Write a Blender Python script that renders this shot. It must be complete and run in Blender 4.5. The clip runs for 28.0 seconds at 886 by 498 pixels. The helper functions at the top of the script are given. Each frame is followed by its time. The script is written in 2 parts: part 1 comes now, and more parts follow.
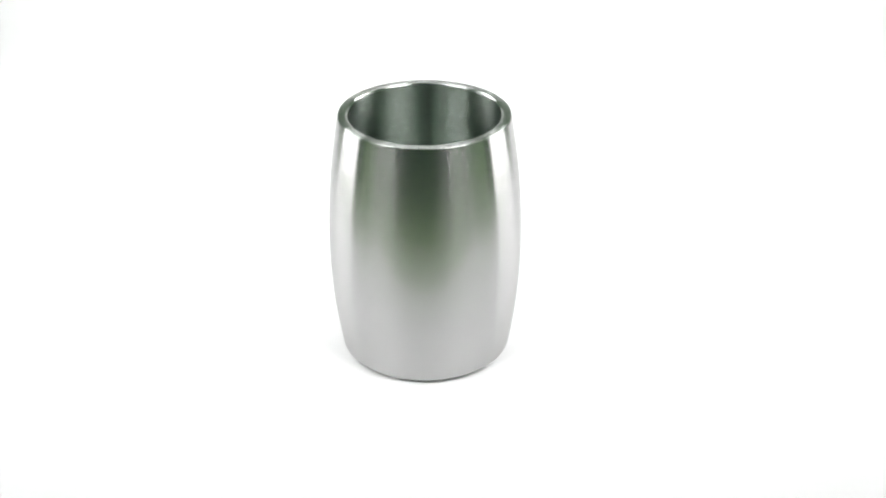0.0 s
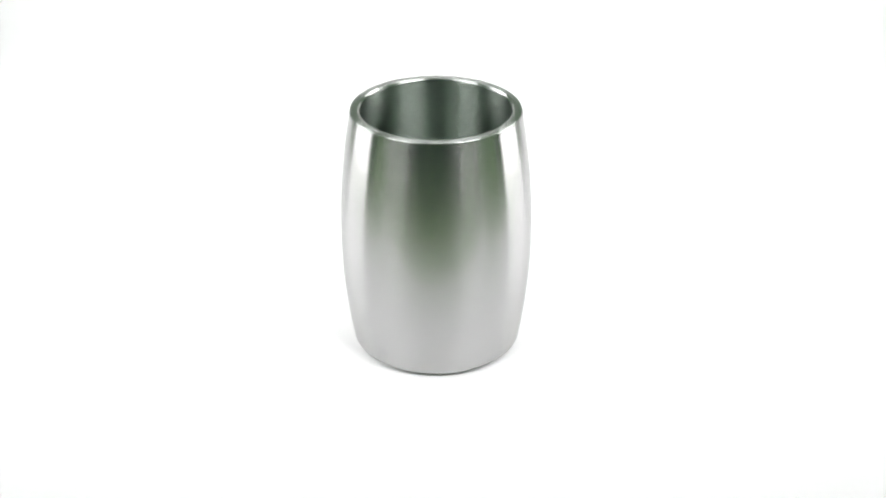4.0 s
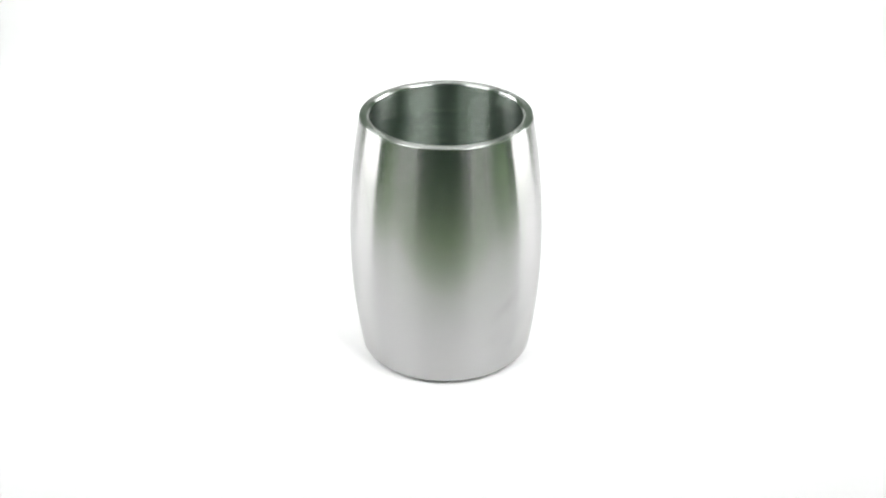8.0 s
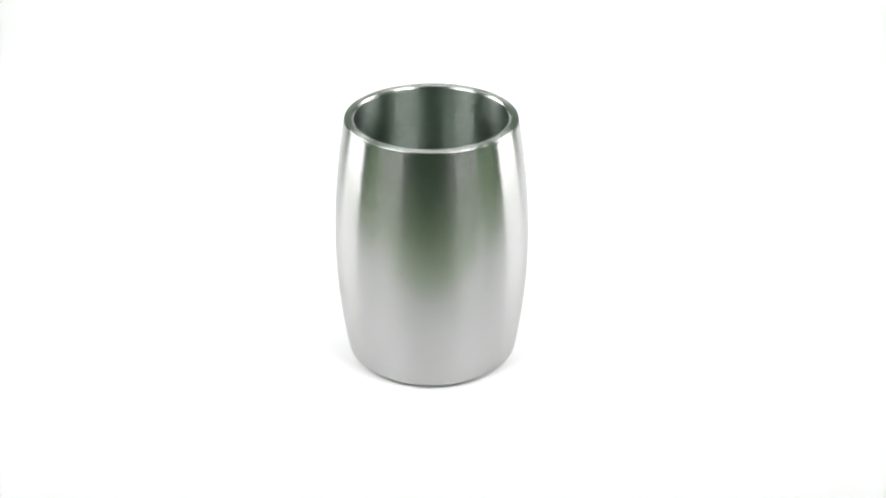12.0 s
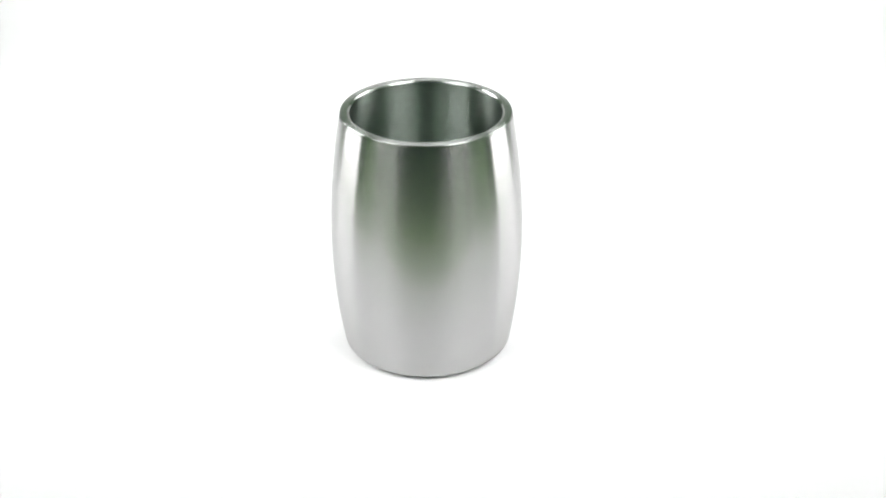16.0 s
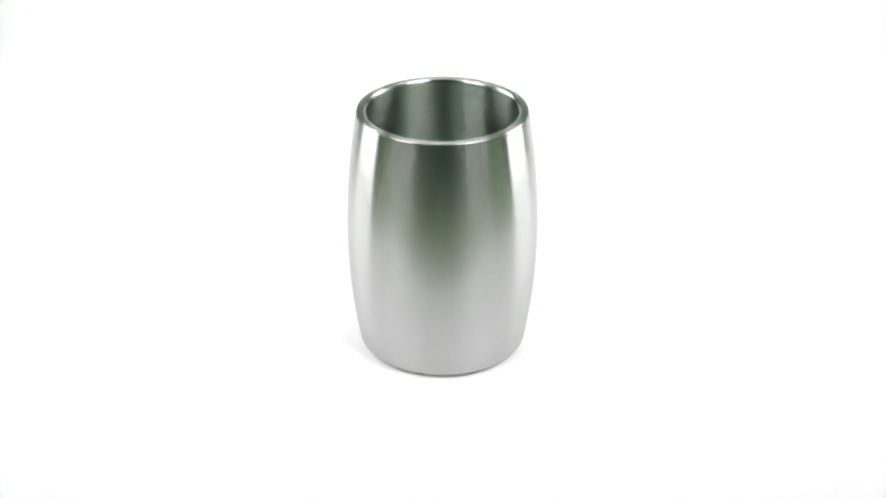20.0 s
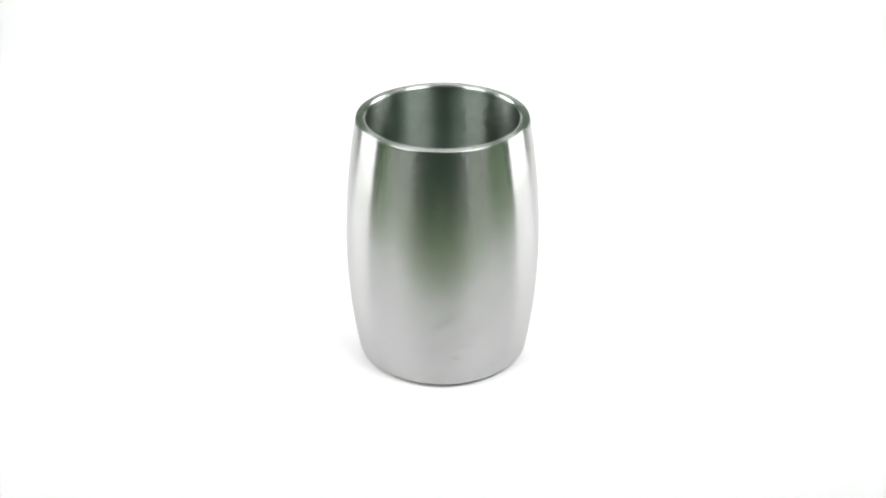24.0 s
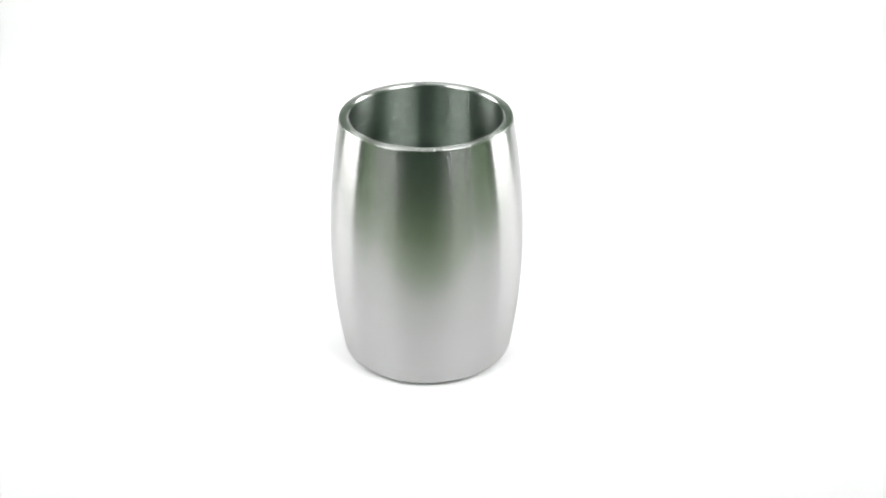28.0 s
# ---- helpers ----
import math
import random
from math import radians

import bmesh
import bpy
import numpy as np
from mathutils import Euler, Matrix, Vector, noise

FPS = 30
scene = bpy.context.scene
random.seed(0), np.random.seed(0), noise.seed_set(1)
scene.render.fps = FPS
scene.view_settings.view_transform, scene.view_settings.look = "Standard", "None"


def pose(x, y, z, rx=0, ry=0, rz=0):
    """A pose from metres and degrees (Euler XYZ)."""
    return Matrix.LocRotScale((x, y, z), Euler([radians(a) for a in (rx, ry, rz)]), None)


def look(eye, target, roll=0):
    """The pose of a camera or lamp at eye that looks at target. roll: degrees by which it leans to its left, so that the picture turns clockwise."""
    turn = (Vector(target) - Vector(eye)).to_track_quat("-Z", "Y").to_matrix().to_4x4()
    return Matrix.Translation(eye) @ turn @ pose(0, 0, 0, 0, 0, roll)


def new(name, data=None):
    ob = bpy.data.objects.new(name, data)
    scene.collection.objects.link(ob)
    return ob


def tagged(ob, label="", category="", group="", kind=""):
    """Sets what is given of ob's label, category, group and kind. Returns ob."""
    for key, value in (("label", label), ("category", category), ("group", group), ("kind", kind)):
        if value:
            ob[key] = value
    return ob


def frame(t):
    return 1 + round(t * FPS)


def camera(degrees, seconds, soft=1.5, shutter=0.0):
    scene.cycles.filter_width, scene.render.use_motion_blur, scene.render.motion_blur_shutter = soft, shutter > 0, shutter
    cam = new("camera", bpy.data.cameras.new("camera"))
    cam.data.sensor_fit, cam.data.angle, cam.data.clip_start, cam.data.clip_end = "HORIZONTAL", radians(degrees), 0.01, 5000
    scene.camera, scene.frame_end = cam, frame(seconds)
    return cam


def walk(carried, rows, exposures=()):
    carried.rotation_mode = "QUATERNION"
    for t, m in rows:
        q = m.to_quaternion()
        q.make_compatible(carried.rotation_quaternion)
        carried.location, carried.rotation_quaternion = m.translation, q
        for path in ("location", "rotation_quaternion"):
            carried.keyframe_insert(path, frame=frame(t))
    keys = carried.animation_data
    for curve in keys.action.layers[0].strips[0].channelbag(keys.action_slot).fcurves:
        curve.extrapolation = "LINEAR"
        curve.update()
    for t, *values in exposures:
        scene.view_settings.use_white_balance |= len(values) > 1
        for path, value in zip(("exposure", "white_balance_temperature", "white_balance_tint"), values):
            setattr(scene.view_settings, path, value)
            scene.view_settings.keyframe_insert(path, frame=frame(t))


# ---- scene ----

# One unit of the plan: the outer radius of the cup's rim; the cup is 110 mm high.
HEIGHT = 0.110
R = HEIGHT / 3.0851

# ---- camera: fixed on a tripod, looking down on the turning cup ----
cam = camera(37.63, 28.0, soft=2.1)
PITCH = radians(29.382)
AIM = Vector((0.0867 * R, 0, 1.2743 * R))
EYE = AIM + 15.8368 * R * Vector((0, -math.cos(PITCH), math.sin(PITCH)))
walk(cam, [(0.0, look(EYE, AIM)), (28.0, look(EYE, AIM))], exposures=[(0.0, 0.0), (28.0, 0.0)])

# ---- light: no daylight, two side light panels, four softboxes on stands and one from the ceiling; back pair and ceiling one are added fill ----
PANEL_GLOW = (2.3, 2.6)
FRONT_GLOW = (7.4, 11.5)
BACK_FILL = (12.8, 12.4)
OVERHEAD_FILL = 3.6
world = bpy.data.worlds.new("world")
world.use_nodes = True
world.node_tree.nodes["Background"].inputs[0].default_value = (0.02, 0.022, 0.02, 1)
world.node_tree.nodes["Background"].inputs[1].default_value = 0.5
scene.world = world


# ---- materials ----
def material(name):
    mat = bpy.data.materials.new(name)
    mat.use_nodes = True
    nodes = mat.node_tree.nodes
    return mat, nodes, mat.node_tree.links, nodes["Principled BSDF"]


def math_node(nodes, links, op, a, b=None, c=None, clamp=False):
    n = nodes.new("ShaderNodeMath")
    n.operation, n.use_clamp = op, clamp
    for i, v in enumerate((a, b, c)):
        if v is None:
            continue
        if isinstance(v, (int, float)):
            n.inputs[i].default_value = v
        else:
            links.new(v, n.inputs[i])
    return n.outputs[0]


def map_range(nodes, links, v, a, b, c, d):
    n = nodes.new("ShaderNodeMapRange")
    links.new(v, n.inputs[0])
    for i, x in enumerate((a, b, c, d)):
        n.inputs[i + 1].default_value = x
    return n.outputs[0]


def noise_node(nodes, links, vec, scale, detail=3.0, rough=0.55):
    n = nodes.new("ShaderNodeTexNoise")
    n.inputs["Scale"].default_value = scale
    n.inputs["Detail"].default_value = detail
    n.inputs["Roughness"].default_value = rough
    links.new(vec, n.inputs["Vector"])
    return n.outputs["Fac"]


def brushed_steel(name, colour, rough, aniso, streaks, along=110.0, across_scale=2300.0, marks=(), waver=0.0, haze=0.0, haze_rough=0.36):
    """Steel turned on a lathe: fine grooves run round the axis, and their slopes spread the gloss across them."""
    mat, nodes, links, bsdf = material(name)
    tc = nodes.new("ShaderNodeTexCoord")
    sep = nodes.new("ShaderNodeSeparateXYZ")
    links.new(tc.outputs["Object"], sep.inputs[0])
    x, y, z = sep.outputs
    rr = math_node(nodes, links, "SQRT", math_node(nodes, links, "ADD", math_node(nodes, links, "MULTIPLY", x, x),
                                                   math_node(nodes, links, "MULTIPLY", y, y)))
    across = math_node(nodes, links, "ADD", z, rr)

    def groove(sa, sx, scale, detail):
        comb = nodes.new("ShaderNodeCombineXYZ")
        links.new(math_node(nodes, links, "MULTIPLY", x, sa), comb.inputs[0])
        links.new(math_node(nodes, links, "MULTIPLY", y, sa), comb.inputs[1])
        links.new(math_node(nodes, links, "MULTIPLY", across, sx), comb.inputs[2])
        return noise_node(nodes, links, comb.outputs[0], scale, detail)

    coarse = groove(along, across_scale, 1.0, 2.0)
    cloud = noise_node(nodes, links, tc.outputs["Object"], 55.0, 4.0)
    mix = nodes.new("ShaderNodeMix")
    mix.data_type = "RGBA"
    patch = map_range(nodes, links, cloud, 0.38, 0.62, 0.3, 1.0)
    if marks:  # groove streaks painted fainter towards the foot, where even reflection hides them
        patch = math_node(nodes, links, "MULTIPLY", patch, map_range(nodes, links, z, 0.05, 0.10, 0.22, 1.0))
    streak = math_node(nodes, links, "MULTIPLY", map_range(nodes, links, coarse, 0.25, 0.75, -0.5, 0.5), patch)
    links.new(math_node(nodes, links, "ADD", streak, 0.5), mix.inputs["Factor"])
    mix.inputs["A"].default_value = (*[v * (1 - streaks) for v in colour], 1)
    mix.inputs["B"].default_value = (*[min(1, v * (1 + streaks)) for v in colour], 1)
    colour_out = mix.outputs["Result"]
    if marks:
        wob = noise_node(nodes, links, tc.outputs["Object"], 420.0, 2.0)
        wobble = map_range(nodes, links, wob, 0.2, 0.8, -0.0022, 0.0022)
        total = None
        for deg, h, du, dz, slant, strength in marks:
            ca, sa = math.cos(radians(deg)), math.sin(radians(deg))
            u = math_node(nodes, links, "ADD", math_node(nodes, links, "MULTIPLY", x, -sa), math_node(nodes, links, "MULTIPLY", y, ca))
            front = math_node(nodes, links, "GREATER_THAN", math_node(nodes, links, "ADD", math_node(nodes, links, "MULTIPLY", x, ca),
                                                                      math_node(nodes, links, "MULTIPLY", y, sa)), 0.0)
            v = math_node(nodes, links, "SUBTRACT", math_node(nodes, links, "ADD", z, math_node(nodes, links, "MULTIPLY", wobble, min(1.0, dz / 0.001))), h)
            v = math_node(nodes, links, "SUBTRACT", v, math_node(nodes, links, "MULTIPLY", u, slant))
            uu = math_node(nodes, links, "POWER", math_node(nodes, links, "ABSOLUTE", math_node(nodes, links, "DIVIDE", u, du)), 2.0)
            vv = math_node(nodes, links, "POWER", math_node(nodes, links, "ABSOLUTE", math_node(nodes, links, "DIVIDE", v, dz)), 2.0)
            g = math_node(nodes, links, "EXPONENT", math_node(nodes, links, "MULTIPLY", math_node(nodes, links, "ADD", uu, vv), -1.0))
            g = math_node(nodes, links, "MULTIPLY", math_node(nodes, links, "MULTIPLY", g, front), strength)
            total = g if total is None else math_node(nodes, links, "ADD", total, g)
        stain = nodes.new("ShaderNodeMix")
        stain.data_type = "RGBA"
        links.new(math_node(nodes, links, "MINIMUM", total, 0.8), stain.inputs["Factor"])
        links.new(colour_out, stain.inputs["A"])
        stain.inputs["B"].default_value = (0.10, 0.11, 0.10, 1)
        colour_out = stain.outputs["Result"]
    tan = nodes.new("ShaderNodeTangent")
    tan.direction_type, tan.axis = "RADIAL", "Z"
    normal = None
    if waver:  # the coarser grooves tilt the surface a little up and down
        geo = nodes.new("ShaderNodeNewGeometry")

        def vector(op, p, q=None, scale=None):
            n = nodes.new("ShaderNodeVectorMath")
            n.operation = op
            links.new(p, n.inputs[0])
            if q is not None:
                links.new(q, n.inputs[1])
            if scale is not None:
                links.new(scale, n.inputs["Scale"])
            return n.outputs[0]

        slope = map_range(nodes, links, coarse, 0.25, 0.75, -waver, waver)
        lean = vector("SCALE", vector("CROSS_PRODUCT", geo.outputs["Normal"], tan.outputs[0]), scale=slope)
        normal = vector("NORMALIZE", vector("ADD", geo.outputs["Normal"], lean))

    def finish(sh, r):
        links.new(colour_out, sh.inputs["Base Color"])
        sh.inputs["Metallic"].default_value = 1.0
        sh.inputs["Specular Tint"].default_value = (0.78, 0.79, 0.78, 1)
        # hand-worn surface: the gloss varies gently
        links.new(map_range(nodes, links, cloud, 0.3, 0.7, r - 0.006, r + 0.006), sh.inputs["Roughness"])
        sh.inputs["Anisotropic"].default_value = aniso
        sh.inputs["Anisotropic Rotation"].default_value = 0.25
        links.new(tan.outputs[0], sh.inputs["Tangent"])
        if normal is not None:
            links.new(normal, sh.inputs["Normal"])

    finish(bsdf, rough)
    if haze:  # the deeper grooves spread a part of the gloss much wider
        wide = nodes.new("ShaderNodeBsdfPrincipled")
        finish(wide, haze_rough)
        both = nodes.new("ShaderNodeMixShader")
        both.inputs[0].default_value = haze
        links.new(bsdf.outputs[0], both.inputs[1])
        links.new(wide.outputs[0], both.inputs[2])
        links.new(both.outputs[0], nodes["Material Output"].inputs["Surface"])
    return mat


def painted(name, a, b, rough, scale, bump_size=0.0005, strength=0.2):
    mat, nodes, links, bsdf = material(name)
    tc = nodes.new("ShaderNodeTexCoord")
    big = noise_node(nodes, links, tc.outputs["Object"], scale, 4.0)
    small = noise_node(nodes, links, tc.outputs["Object"], scale * 40, 3.0)
    mix = nodes.new("ShaderNodeMix")
    mix.data_type = "RGBA"
    links.new(math_node(nodes, links, "ADD", math_node(nodes, links, "MULTIPLY", big, 0.7),
                        math_node(nodes, links, "MULTIPLY", small, 0.3)), mix.inputs["Factor"])
    mix.inputs["A"].default_value, mix.inputs["B"].default_value = (*a, 1), (*b, 1)
    links.new(mix.outputs["Result"], bsdf.inputs["Base Color"])
    bsdf.inputs["Roughness"].default_value = rough
    bump = nodes.new("ShaderNodeBump")
    bump.inputs["Strength"].default_value, bump.inputs["Distance"].default_value = strength, bump_size
    links.new(small, bump.inputs["Height"])
    links.new(bump.outputs[0], bsdf.inputs["Normal"])
    return mat


def glowing(name, colour, strength):
    mat, nodes, links, bsdf = material(name)
    bsdf.inputs["Base Color"].default_value = (0.8, 0.8, 0.8, 1)
    bsdf.inputs["Emission Color"].default_value = (*colour, 1)
    bsdf.inputs["Emission Strength"].default_value = strength
    return mat


STEEL = (0.51, 0.505, 0.505)
# scuffs on the outside: angle in degrees, height, half width round the cup and upwards, slant, strength
SCUFFS = [(160.3, 0.0167, 0.0012, 0.00045, -0.1, 0.46), (163, 0.0163, 0.0016, 0.0004, 0.0, 0.15), (166, 0.0228, 0.0026, 0.0006, -0.1, 0.22),
          (156, 0.0370, 0.0040, 0.0022, 0.6, 0.13), (149, 0.0330, 0.0035, 0.0016, 0.5, 0.11), (147, 0.0215, 0.0040, 0.0026, 0.2, 0.12),
          (172, 0.0300, 0.0040, 0.0030, 0.4, 0.10), (177, 0.0065, 0.0030, 0.0006, 0.1, 0.14), (181, 0.0075, 0.0022, 0.0004, 0.1, 0.12),
          (338, 0.0100, 0.0016, 0.0004, 0.0, 0.34), (340, 0.0082, 0.0018, 0.0004, -0.2, 0.36), (336, 0.0090, 0.0006, 0.0009, 0.0, 0.28),
          (325, 0.0205, 0.0030, 0.0025, 0.5, 0.07), (226, 0.0052, 0.0030, 0.0004, 0.0, 0.16), (256, 0.0050, 0.0032, 0.0005, 0.0, 0.16),
          (288, 0.0285, 0.0010, 0.0006, 0.5, 0.12), (284, 0.0300, 0.0008, 0.0005, 0.5, 0.10), (20, 0.0120, 0.0028, 0.0010, 0.2, 0.06)]
steel_outer = brushed_steel("brushed_steel_outside", STEEL, 0.203, 1.0, streaks=0.14, along=40.0, across_scale=1000.0, marks=SCUFFS, waver=0.008, haze=0.16)
# the green cast of the shaded inside is put into its base colour
steel_inner = brushed_steel("brushed_steel_inside", (0.46, 0.515, 0.47), 0.24, 1.0, streaks=0.44, along=36.0, across_scale=1000.0, waver=0.035, haze=0.24, haze_rough=0.38)
steel_rim = brushed_steel("polished_steel_rim", (0.50, 0.52, 0.50), 0.24, 1.0, streaks=0.04)
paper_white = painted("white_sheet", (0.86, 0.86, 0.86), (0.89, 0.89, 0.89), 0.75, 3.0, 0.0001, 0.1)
wall_paint = painted("grey_green_wall_paint", (0.165, 0.28, 0.16), (0.20, 0.325, 0.195), 0.85, 1.2)
# back wall painted darker so the sides of the rim reflect dark
back_paint = painted("darkened_green_wall_paint", (0.10, 0.14, 0.095), (0.12, 0.16, 0.115), 0.85, 1.2)
# the camera and dim room facing the cup are painted in as dark green
dark_surround = painted("dark_green_surround", (0.025, 0.062, 0.045), (0.036, 0.082, 0.06), 0.95, 2.0)
ceiling_paint = painted("ceiling_paint", (0.44, 0.48, 0.43), (0.48, 0.52, 0.47), 0.9, 1.0)
floor_vinyl = painted("green_grey_vinyl", (0.22, 0.33, 0.10), (0.26, 0.38, 0.13), 0.55, 2.0)
black_metal = painted("black_powder_coat", (0.02, 0.02, 0.02), (0.03, 0.03, 0.03), 0.5, 30.0)
table_top = painted("olive_green_laminate", (0.13, 0.207, 0.088), (0.15, 0.236, 0.102), 0.6, 4.0)
flag_paint = painted("dark_green_paint", (0.05, 0.085, 0.05), (0.06, 0.10, 0.06), 0.6, 20.0)
panel_lights = [glowing("panel_diffuser_light", (1.0, 0.965, 1.0), g) for g in PANEL_GLOW]
front_lights = [glowing("softbox_diffuser_light", (1.0, 0.99, 1.0), g) for g in FRONT_GLOW]
back_fills = [glowing("back_fill_diffuser", (1.0, 0.985, 1.0), g) for g in BACK_FILL]
overhead_fill = glowing("overhead_fill_light", (1.0, 0.985, 1.0), OVERHEAD_FILL)


# ---- building helpers ----
def mesh_from(bm, name, mat, smooth=True):
    me = bpy.data.meshes.new(name)
    bm.normal_update()
    bm.to_mesh(me)
    bm.free()
    me.materials.append(mat)
    for poly in me.polygons:
        poly.use_smooth = smooth
    return me


def part(name, bm, mat, parent, label="", smooth=False):
    ob = new(name, mesh_from(bm, name, mat, smooth))
    ob.parent = parent
    return tagged(ob, label)


def box_bm(x0, x1, y0, y1, z0, z1, bevel=0.0):
    bm = bmesh.new()
    bmesh.ops.create_cube(bm, size=1.0)
    for v in bm.verts:
        v.co = Vector((x0 if v.co.x < 0 else x1, y0 if v.co.y < 0 else y1, z0 if v.co.z < 0 else z1))
    if bevel:
        bmesh.ops.bevel(bm, geom=list(bm.edges), offset=bevel, segments=2, affect="EDGES", profile=0.5)
    return bm


def structure(name, bm, mat, label, category, smooth=False):
    return tagged(new(name, mesh_from(bm, name, mat, smooth)), label, category, kind="structure")


def turned(profile, steps, shape=None):
    """A surface of revolution about z from (radius, height) pairs; shape(angle, r, z) may change r."""
    bm = bmesh.new()
    rings = []
    for r, z in profile:
        if r < 1e-9:
            rings.append([bm.verts.new((0, 0, z))])
            continue
        ring = []
        for i in range(steps):
            a = 2 * math.pi * i / steps
            q = shape(a, r, z) if shape else r
            ring.append(bm.verts.new((q * math.cos(a), q * math.sin(a), z)))
        rings.append(ring)
    for lo, hi in zip(rings, rings[1:]):
        for i in range(steps):
            j = (i + 1) % steps
            if len(lo) == 1:
                bm.faces.new((lo[0], hi[j], hi[i]))
            elif len(hi) == 1:
                bm.faces.new((lo[i], lo[j], hi[0]))
            else:
                bm.faces.new((lo[i], lo[j], hi[j], hi[i]))
    return bm


# ---- the room that closes the place ----
# unseen room: its width and greens are set for the steel's reflections
XW, XE, Y0, Y1, Z0, Z1 = -1.25, 1.05, -1.75, 1.3, -0.75, 1.6
structure("floor", box_bm(XW - 0.1, XE + 0.1, Y0 - 0.1, Y1 + 0.1, Z0 - 0.1, Z0), floor_vinyl, "plain green-grey vinyl floor of the photo room", "floor")
structure("ceiling", box_bm(XW - 0.1, XE + 0.1, Y0 - 0.1, Y1 + 0.1, Z1, Z1 + 0.1), ceiling_paint, "plain off-white ceiling of the photo room", "ceiling")
structure("wall_west", box_bm(XW - 0.1, XW, Y0, Y1, Z0, Z1), wall_paint, "plain grey-green painted wall of the photo room", "wall")
structure("wall_east", box_bm(XE, XE + 0.1, Y0, Y1, Z0, Z1), wall_paint, "plain grey-green painted wall of the photo room", "wall")
structure("wall_north", box_bm(XW - 0.1, XE + 0.1, Y1, Y1 + 0.1, Z0, Z1), back_paint, "plain grey-green painted wall behind the white sheet", "wall")
structure("wall_south", box_bm(XW - 0.1, XE + 0.1, Y0 - 0.1, Y0, Z0, Z1), dark_surround, "plain dark green wall, darkened for the dark band in the steel", "wall")


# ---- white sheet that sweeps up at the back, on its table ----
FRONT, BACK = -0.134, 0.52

# unseen table strip before the sheet, added for the olive band in the steel
TABLE_FRONT = -0.27


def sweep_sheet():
    # taper follows the camera's view edge, so the steel's sides reflect less white
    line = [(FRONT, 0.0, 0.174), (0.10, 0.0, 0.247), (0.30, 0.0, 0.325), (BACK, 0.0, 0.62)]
    # unseen rise, added so the back of the rim reflects white
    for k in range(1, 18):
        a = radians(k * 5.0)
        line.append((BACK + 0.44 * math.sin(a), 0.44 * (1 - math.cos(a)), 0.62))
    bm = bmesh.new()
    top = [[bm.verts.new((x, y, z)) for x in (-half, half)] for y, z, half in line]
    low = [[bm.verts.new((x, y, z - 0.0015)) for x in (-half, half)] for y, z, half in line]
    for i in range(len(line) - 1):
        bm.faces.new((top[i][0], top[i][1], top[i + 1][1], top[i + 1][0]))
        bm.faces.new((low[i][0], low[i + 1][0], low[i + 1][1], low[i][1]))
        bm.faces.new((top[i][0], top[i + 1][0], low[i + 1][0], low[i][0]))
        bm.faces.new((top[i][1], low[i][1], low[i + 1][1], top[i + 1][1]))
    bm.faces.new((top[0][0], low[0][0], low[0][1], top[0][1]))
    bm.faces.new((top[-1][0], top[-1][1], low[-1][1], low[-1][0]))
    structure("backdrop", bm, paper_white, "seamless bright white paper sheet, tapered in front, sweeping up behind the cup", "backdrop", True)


def shooting_table():
    t = tagged(new("table"), "olive-green laminate table under the white sheet", "table")
    t.location = (0, 0, Z0)
    top = -Z0 - 0.0015
    part("tabletop", box_bm(-0.75, 0.75, TABLE_FRONT, BACK, top - 0.03, top, 0.002), table_top, t)
    for x in (-0.70, 0.70):
        for y in (TABLE_FRONT + 0.05, BACK - 0.05):
            part("leg", box_bm(x - 0.02, x + 0.02, y - 0.02, y + 0.02, 0, top - 0.03, 0.002), black_metal, t)


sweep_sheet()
shooting_table()


# ---- light panels beside the cup and the softbox above ----
PANEL_X, PANEL_Y0, PANEL_Y1, PANEL_TOP, FRONT_FLAG, FLAG = 0.345, -0.03, 0.18, 0.23, 0.06, 0.105


def light_panel(side):
    p = tagged(new("light_panel"), "tall white glowing light panel standing beside the sheet", "light panel", "side light panels")
    p.location = (side * PANEL_X, 0, -0.0015)
    x0, x1 = sorted((0.006 * side, 0.05 * side))
    part("housing", box_bm(x0, x1, PANEL_Y0 - FRONT_FLAG, PANEL_Y1 + FLAG, 0.0, PANEL_TOP, 0.003), black_metal, p, "black housing")
    g0, g1 = sorted((-0.006 * side, 0.006 * side))
    # unseen strips, added to put dark bands beside the steel's bright stripes
    part("front_flag", box_bm(g0, g1, PANEL_Y0 - FRONT_FLAG, PANEL_Y0 + 0.003, 0.0, PANEL_TOP), flag_paint, p, "added dark green strip that darkens the cup's reflection")
    part("rear_flag", box_bm(g0, g1, PANEL_Y1 - 0.003, PANEL_Y1 + FLAG, 0.0, PANEL_TOP), flag_paint, p, "added dark green strip that darkens the cup's reflection")
    f0, f1 = sorted((0.0, 0.006 * side))
    part("diffuser", box_bm(f0, f1, PANEL_Y0 + 0.004, PANEL_Y1 - 0.004, 0.004, PANEL_TOP - 0.004), panel_lights[side > 0], p, "glowing white diffuser")


light_panel(-1)
light_panel(1)


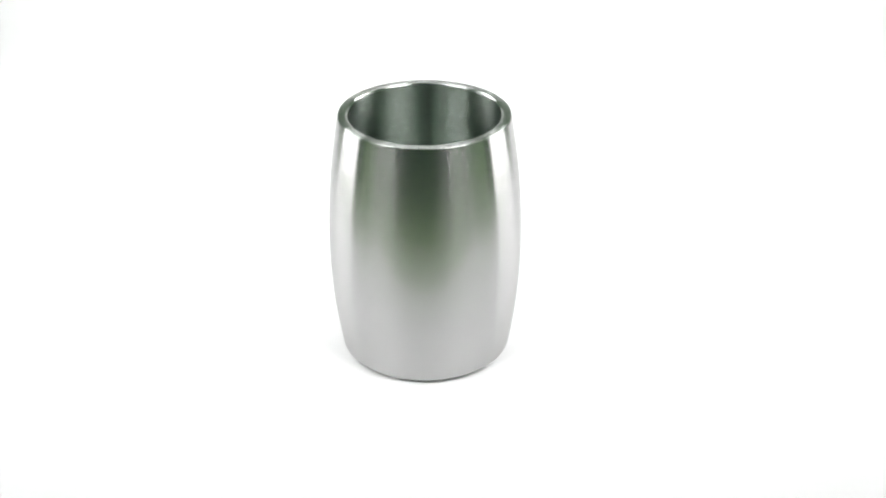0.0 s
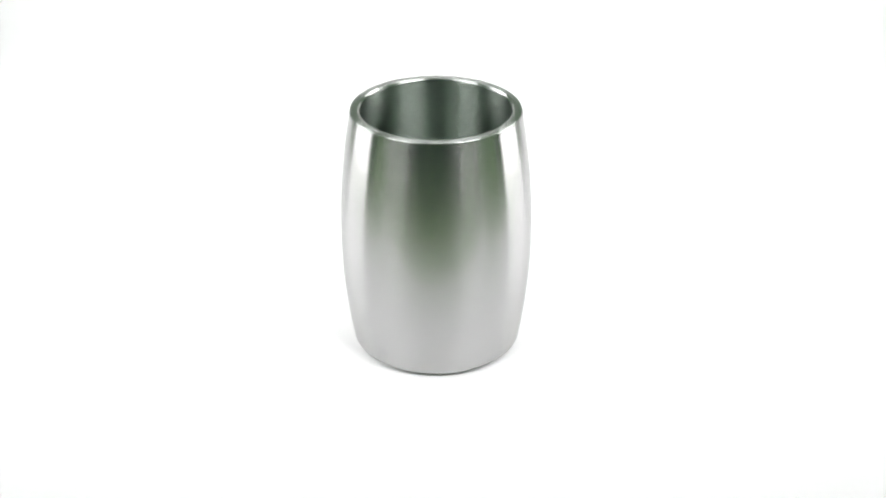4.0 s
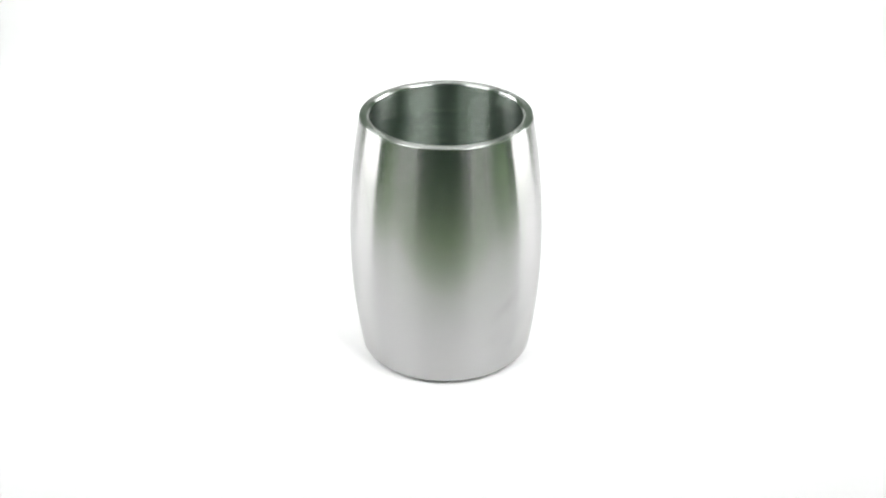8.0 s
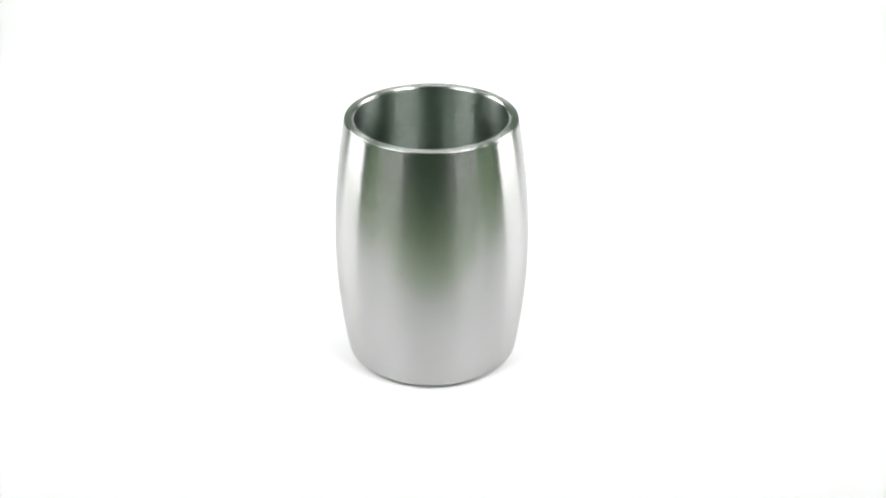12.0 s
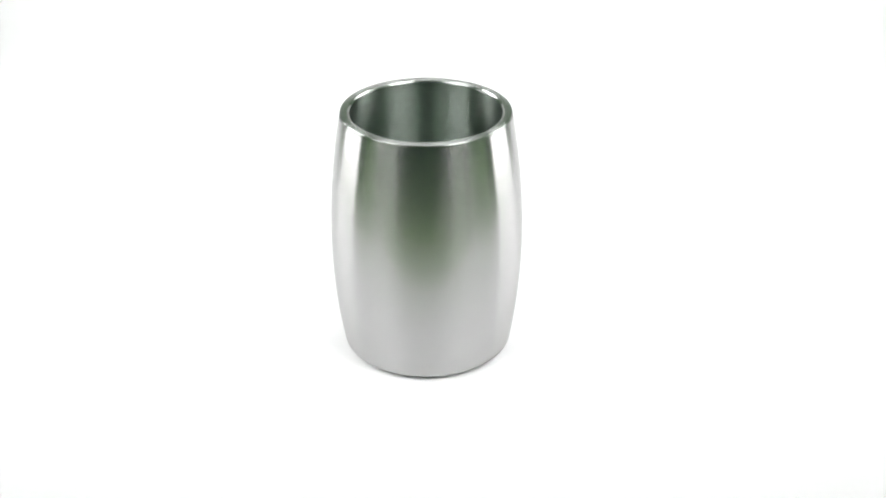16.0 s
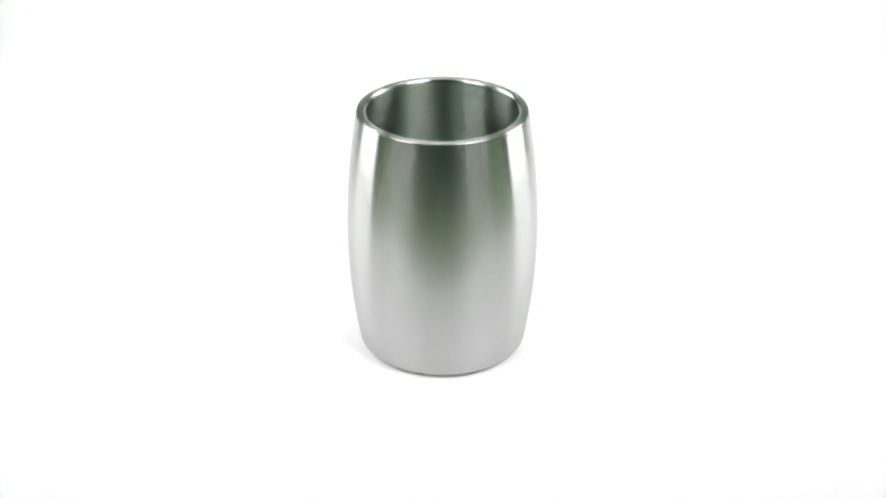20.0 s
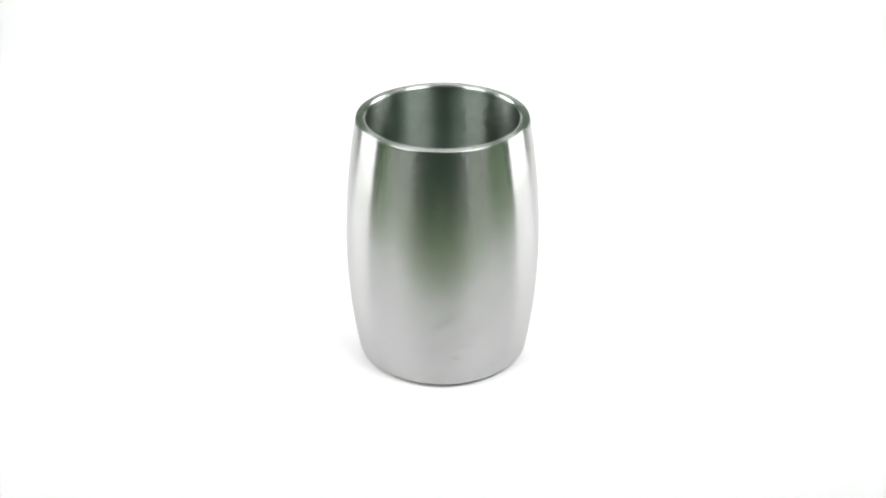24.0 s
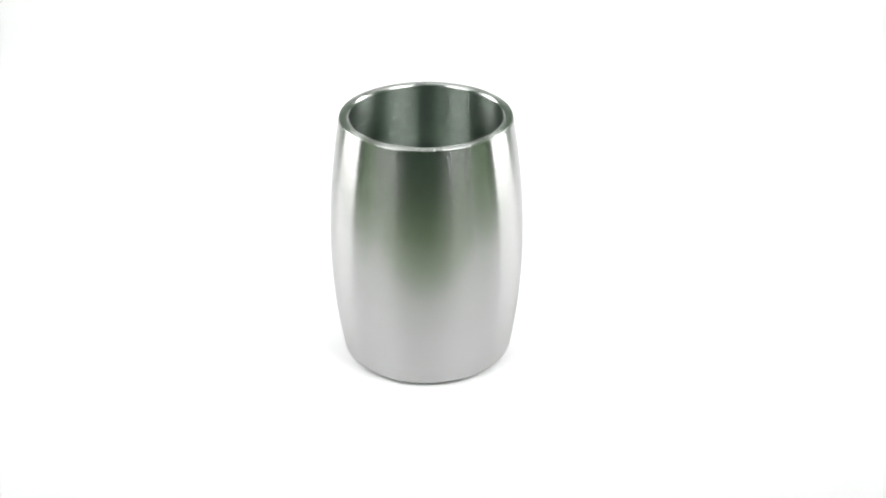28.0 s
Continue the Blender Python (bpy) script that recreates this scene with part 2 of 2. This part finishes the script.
def softbox(eye, target, half, light, group):
    """A softbox on a floor stand, tilted down at its target; the stand's foot is the thing's base."""
    s = tagged(new("softbox"), "black softbox with a glowing white diffuser on a floor stand", "softbox", group)
    eye = Vector(eye)
    aim = (eye - Vector(target)).normalized()
    base = Vector((eye.x + 0.22 * aim.x, eye.y + 0.22 * aim.y, Z0))
    s.location = base
    turn = Matrix.Translation(-base) @ look(eye, target)
    bm = box_bm(-half, half, -half, half, -0.003, 0.003)
    bm.transform(turn)
    part("diffuser", bm, light, s, "glowing white diffuser")
    bm = bmesh.new()
    lo = [bm.verts.new((x, y, 0.004)) for x, y in ((-half - .01, -half - .01), (half + .01, -half - .01), (half + .01, half + .01), (-half - .01, half + .01))]
    hi = [bm.verts.new((x, y, 0.24)) for x, y in ((-0.08, -0.08), (0.08, -0.08), (0.08, 0.08), (-0.08, 0.08))]
    for i in range(4):
        bm.faces.new((lo[i], lo[(i + 1) % 4], hi[(i + 1) % 4], hi[i]))
    bm.faces.new(hi)
    bm.faces.new(lo[::-1])
    bm.transform(turn)
    part("housing", bm, black_metal, s, "black fabric housing")
    back = turn @ Vector((0, 0, 0.22))
    bm = bmesh.new()
    bmesh.ops.create_cone(bm, cap_ends=True, segments=16, radius1=0.014, radius2=0.012, depth=back.z - 0.02,
                          matrix=Matrix.Translation((back.x, back.y, back.z / 2 + 0.01)))
    part("pole", bm, black_metal, s)
    for k in range(3):
        a = 2 * math.pi * k / 3
        bm = box_bm(0.0, 0.17, -0.008, 0.008, 0.0, 0.016, 0.003)
        bm.transform(Matrix.Translation((back.x, back.y, 0)) @ Matrix.Rotation(a, 4, "Z"))
        part("leg", bm, black_metal, s)


for side in (-1, 1):
    az = radians(52.0 - 3.5 * side)
    softbox((side * 0.63 * math.sin(az), -0.63 * math.cos(az), 0.745 + 0.075 * side), (0, 0.0, 0.08), 0.225, front_lights[side > 0], "front softboxes")
    # unseen back pair, added to whiten the rear corners of the sheet
    softbox((side * 0.76, 0.70, 0.88), (side * 0.36, 0.48, 0.0), 0.24, back_fills[side > 0], "back softboxes")


def overhead_fill_softbox():
    # unseen softbox, added to brighten the rim and the back of the sheet
    s = tagged(new("overhead_fill_softbox"), "wide black fill softbox added overhead, hung from the ceiling", "softbox")
    s.location = (0, 0.74, Z1)
    low = 1.1 - Z1
    part("diffuser", box_bm(-0.32, 0.32, -0.25, 0.25, low, low + 0.006), overhead_fill, s, "glowing white diffuser")
    bm = bmesh.new()
    lo = [bm.verts.new((x, y, low + 0.007)) for x, y in ((-0.33, -0.26), (0.33, -0.26), (0.33, 0.26), (-0.33, 0.26))]
    hi = [bm.verts.new((x, y, low + 0.22)) for x, y in ((-0.13, -0.1), (0.13, -0.1), (0.13, 0.1), (-0.13, 0.1))]
    for i in range(4):
        bm.faces.new((lo[i], lo[(i + 1) % 4], hi[(i + 1) % 4], hi[i]))
    bm.faces.new(hi)
    bm.faces.new(lo[::-1])
    part("housing", bm, black_metal, s, "black fabric housing")
    part("ceiling_rod", box_bm(-0.012, 0.012, -0.012, 0.012, low + 0.22, 0), black_metal, s)


overhead_fill_softbox()


# ---- the cup ----
RIM_IN = 0.885 * R


def barrel(z):
    u = z / HEIGHT
    return R * (1 + (1 - u) * (0.0223 + 0.5987 * u - 0.0182 * u * u - 0.0217 * u ** 3))


NICK = radians(254.5)


def nicked(a, r, z):
    d = (a - NICK + math.pi) % (2 * math.pi) - math.pi
    if r > 0.97 * R:
        r -= 0.00035 * math.exp(-(d / 0.03) ** 2)
    return r


def steel_cup():
    cup = tagged(new("steel_cup"), "barrel-shaped double-walled brushed stainless steel cup on a white sheet", "cup")
    # outer wall, from the edge over the recessed foot to just under the rim
    z0 = 0.0028
    line = [(0.900 * R, 0.0021), (1.020 * R, 0.0021), (1.026 * R, 0.00213), (1.0315 * R, 0.00223), (1.035 * R, 0.0024)]
    n = 110
    for i in range(n + 1):
        z = z0 + (HEIGHT - 0.0008 - z0) * i / n
        line.append((barrel(z), z))
    part("outer_wall", turned(line, 256), steel_outer, cup, "brushed steel outer wall with faint scuffs", True)
    # rim: rounded outer edge, ring that falls slightly outwards, rounded inner edge
    top = [(R, HEIGHT - 0.0009)]
    fall, ro, ri = radians(2), 0.00035, 0.0012
    for k in range(9):
        a = (math.pi / 2 - fall) * k / 8
        top.append((R - ro + ro * math.cos(a), HEIGHT - ro + ro * math.sin(a)))
    r_flat = RIM_IN + ri + ri * math.sin(fall)
    z_flat = top[-1][1] + (top[-1][0] - r_flat) * math.tan(fall)
    for k in range(11):
        a = math.pi / 2 - fall + (math.pi / 2 + fall) * k / 10
        top.append((RIM_IN + ri + ri * math.cos(a), z_flat - ri * math.cos(fall) + ri * math.sin(a)))
    lip = top[-1][1]
    part("rim", turned(top, 360, nicked), steel_rim, cup, "smooth flat steel rim with a tiny nick", True)
    # straight inner wall and floor
    inner = [(RIM_IN, lip - 0.0935 * i / 60) for i in range(61)]
    zb = inner[-1][1]
    for k in range(1, 7):
        a = radians(90 * k / 6)
        inner.append((RIM_IN - 0.006 * (1 - math.cos(a)), zb - 0.006 * math.sin(a)))
    part("inner_wall", turned(inner, 256), steel_inner, cup, "straight inner wall with fine turning marks", True)
    part("inner_floor", turned([(RIM_IN - 0.006, zb - 0.006), (0.6 * RIM_IN, zb - 0.0062), (0.2 * RIM_IN, zb - 0.0063), (0, zb - 0.0063)], 128), steel_inner, cup, "", True)
    part("base_plate", turned([(0, 0.0), (0.885 * R, 0.0), (0.897 * R, 0.0002), (0.90 * R, 0.0006), (0.90 * R, 0.0021)], 128), steel_outer, cup, "", True)
    return cup


cup = steel_cup()


# ---- movement: the cup stands a little off the centre of a turning support and creeps on it ----
PERIOD = 14.504
OFFSET = 0.1262 * R
PHASE = 3.2575
CREEP = 12.5


def motions():
    rows = []
    for k in range(57):
        t = 0.5 * k
        turn = 2 * math.pi * t / PERIOD
        rows.append((t, pose(OFFSET * math.cos(PHASE - turn), OFFSET * math.sin(PHASE - turn), 0, 0, 0, -math.degrees(turn) - CREEP * math.sin(math.pi * t / 30))))
    walk(cup, rows)


motions()
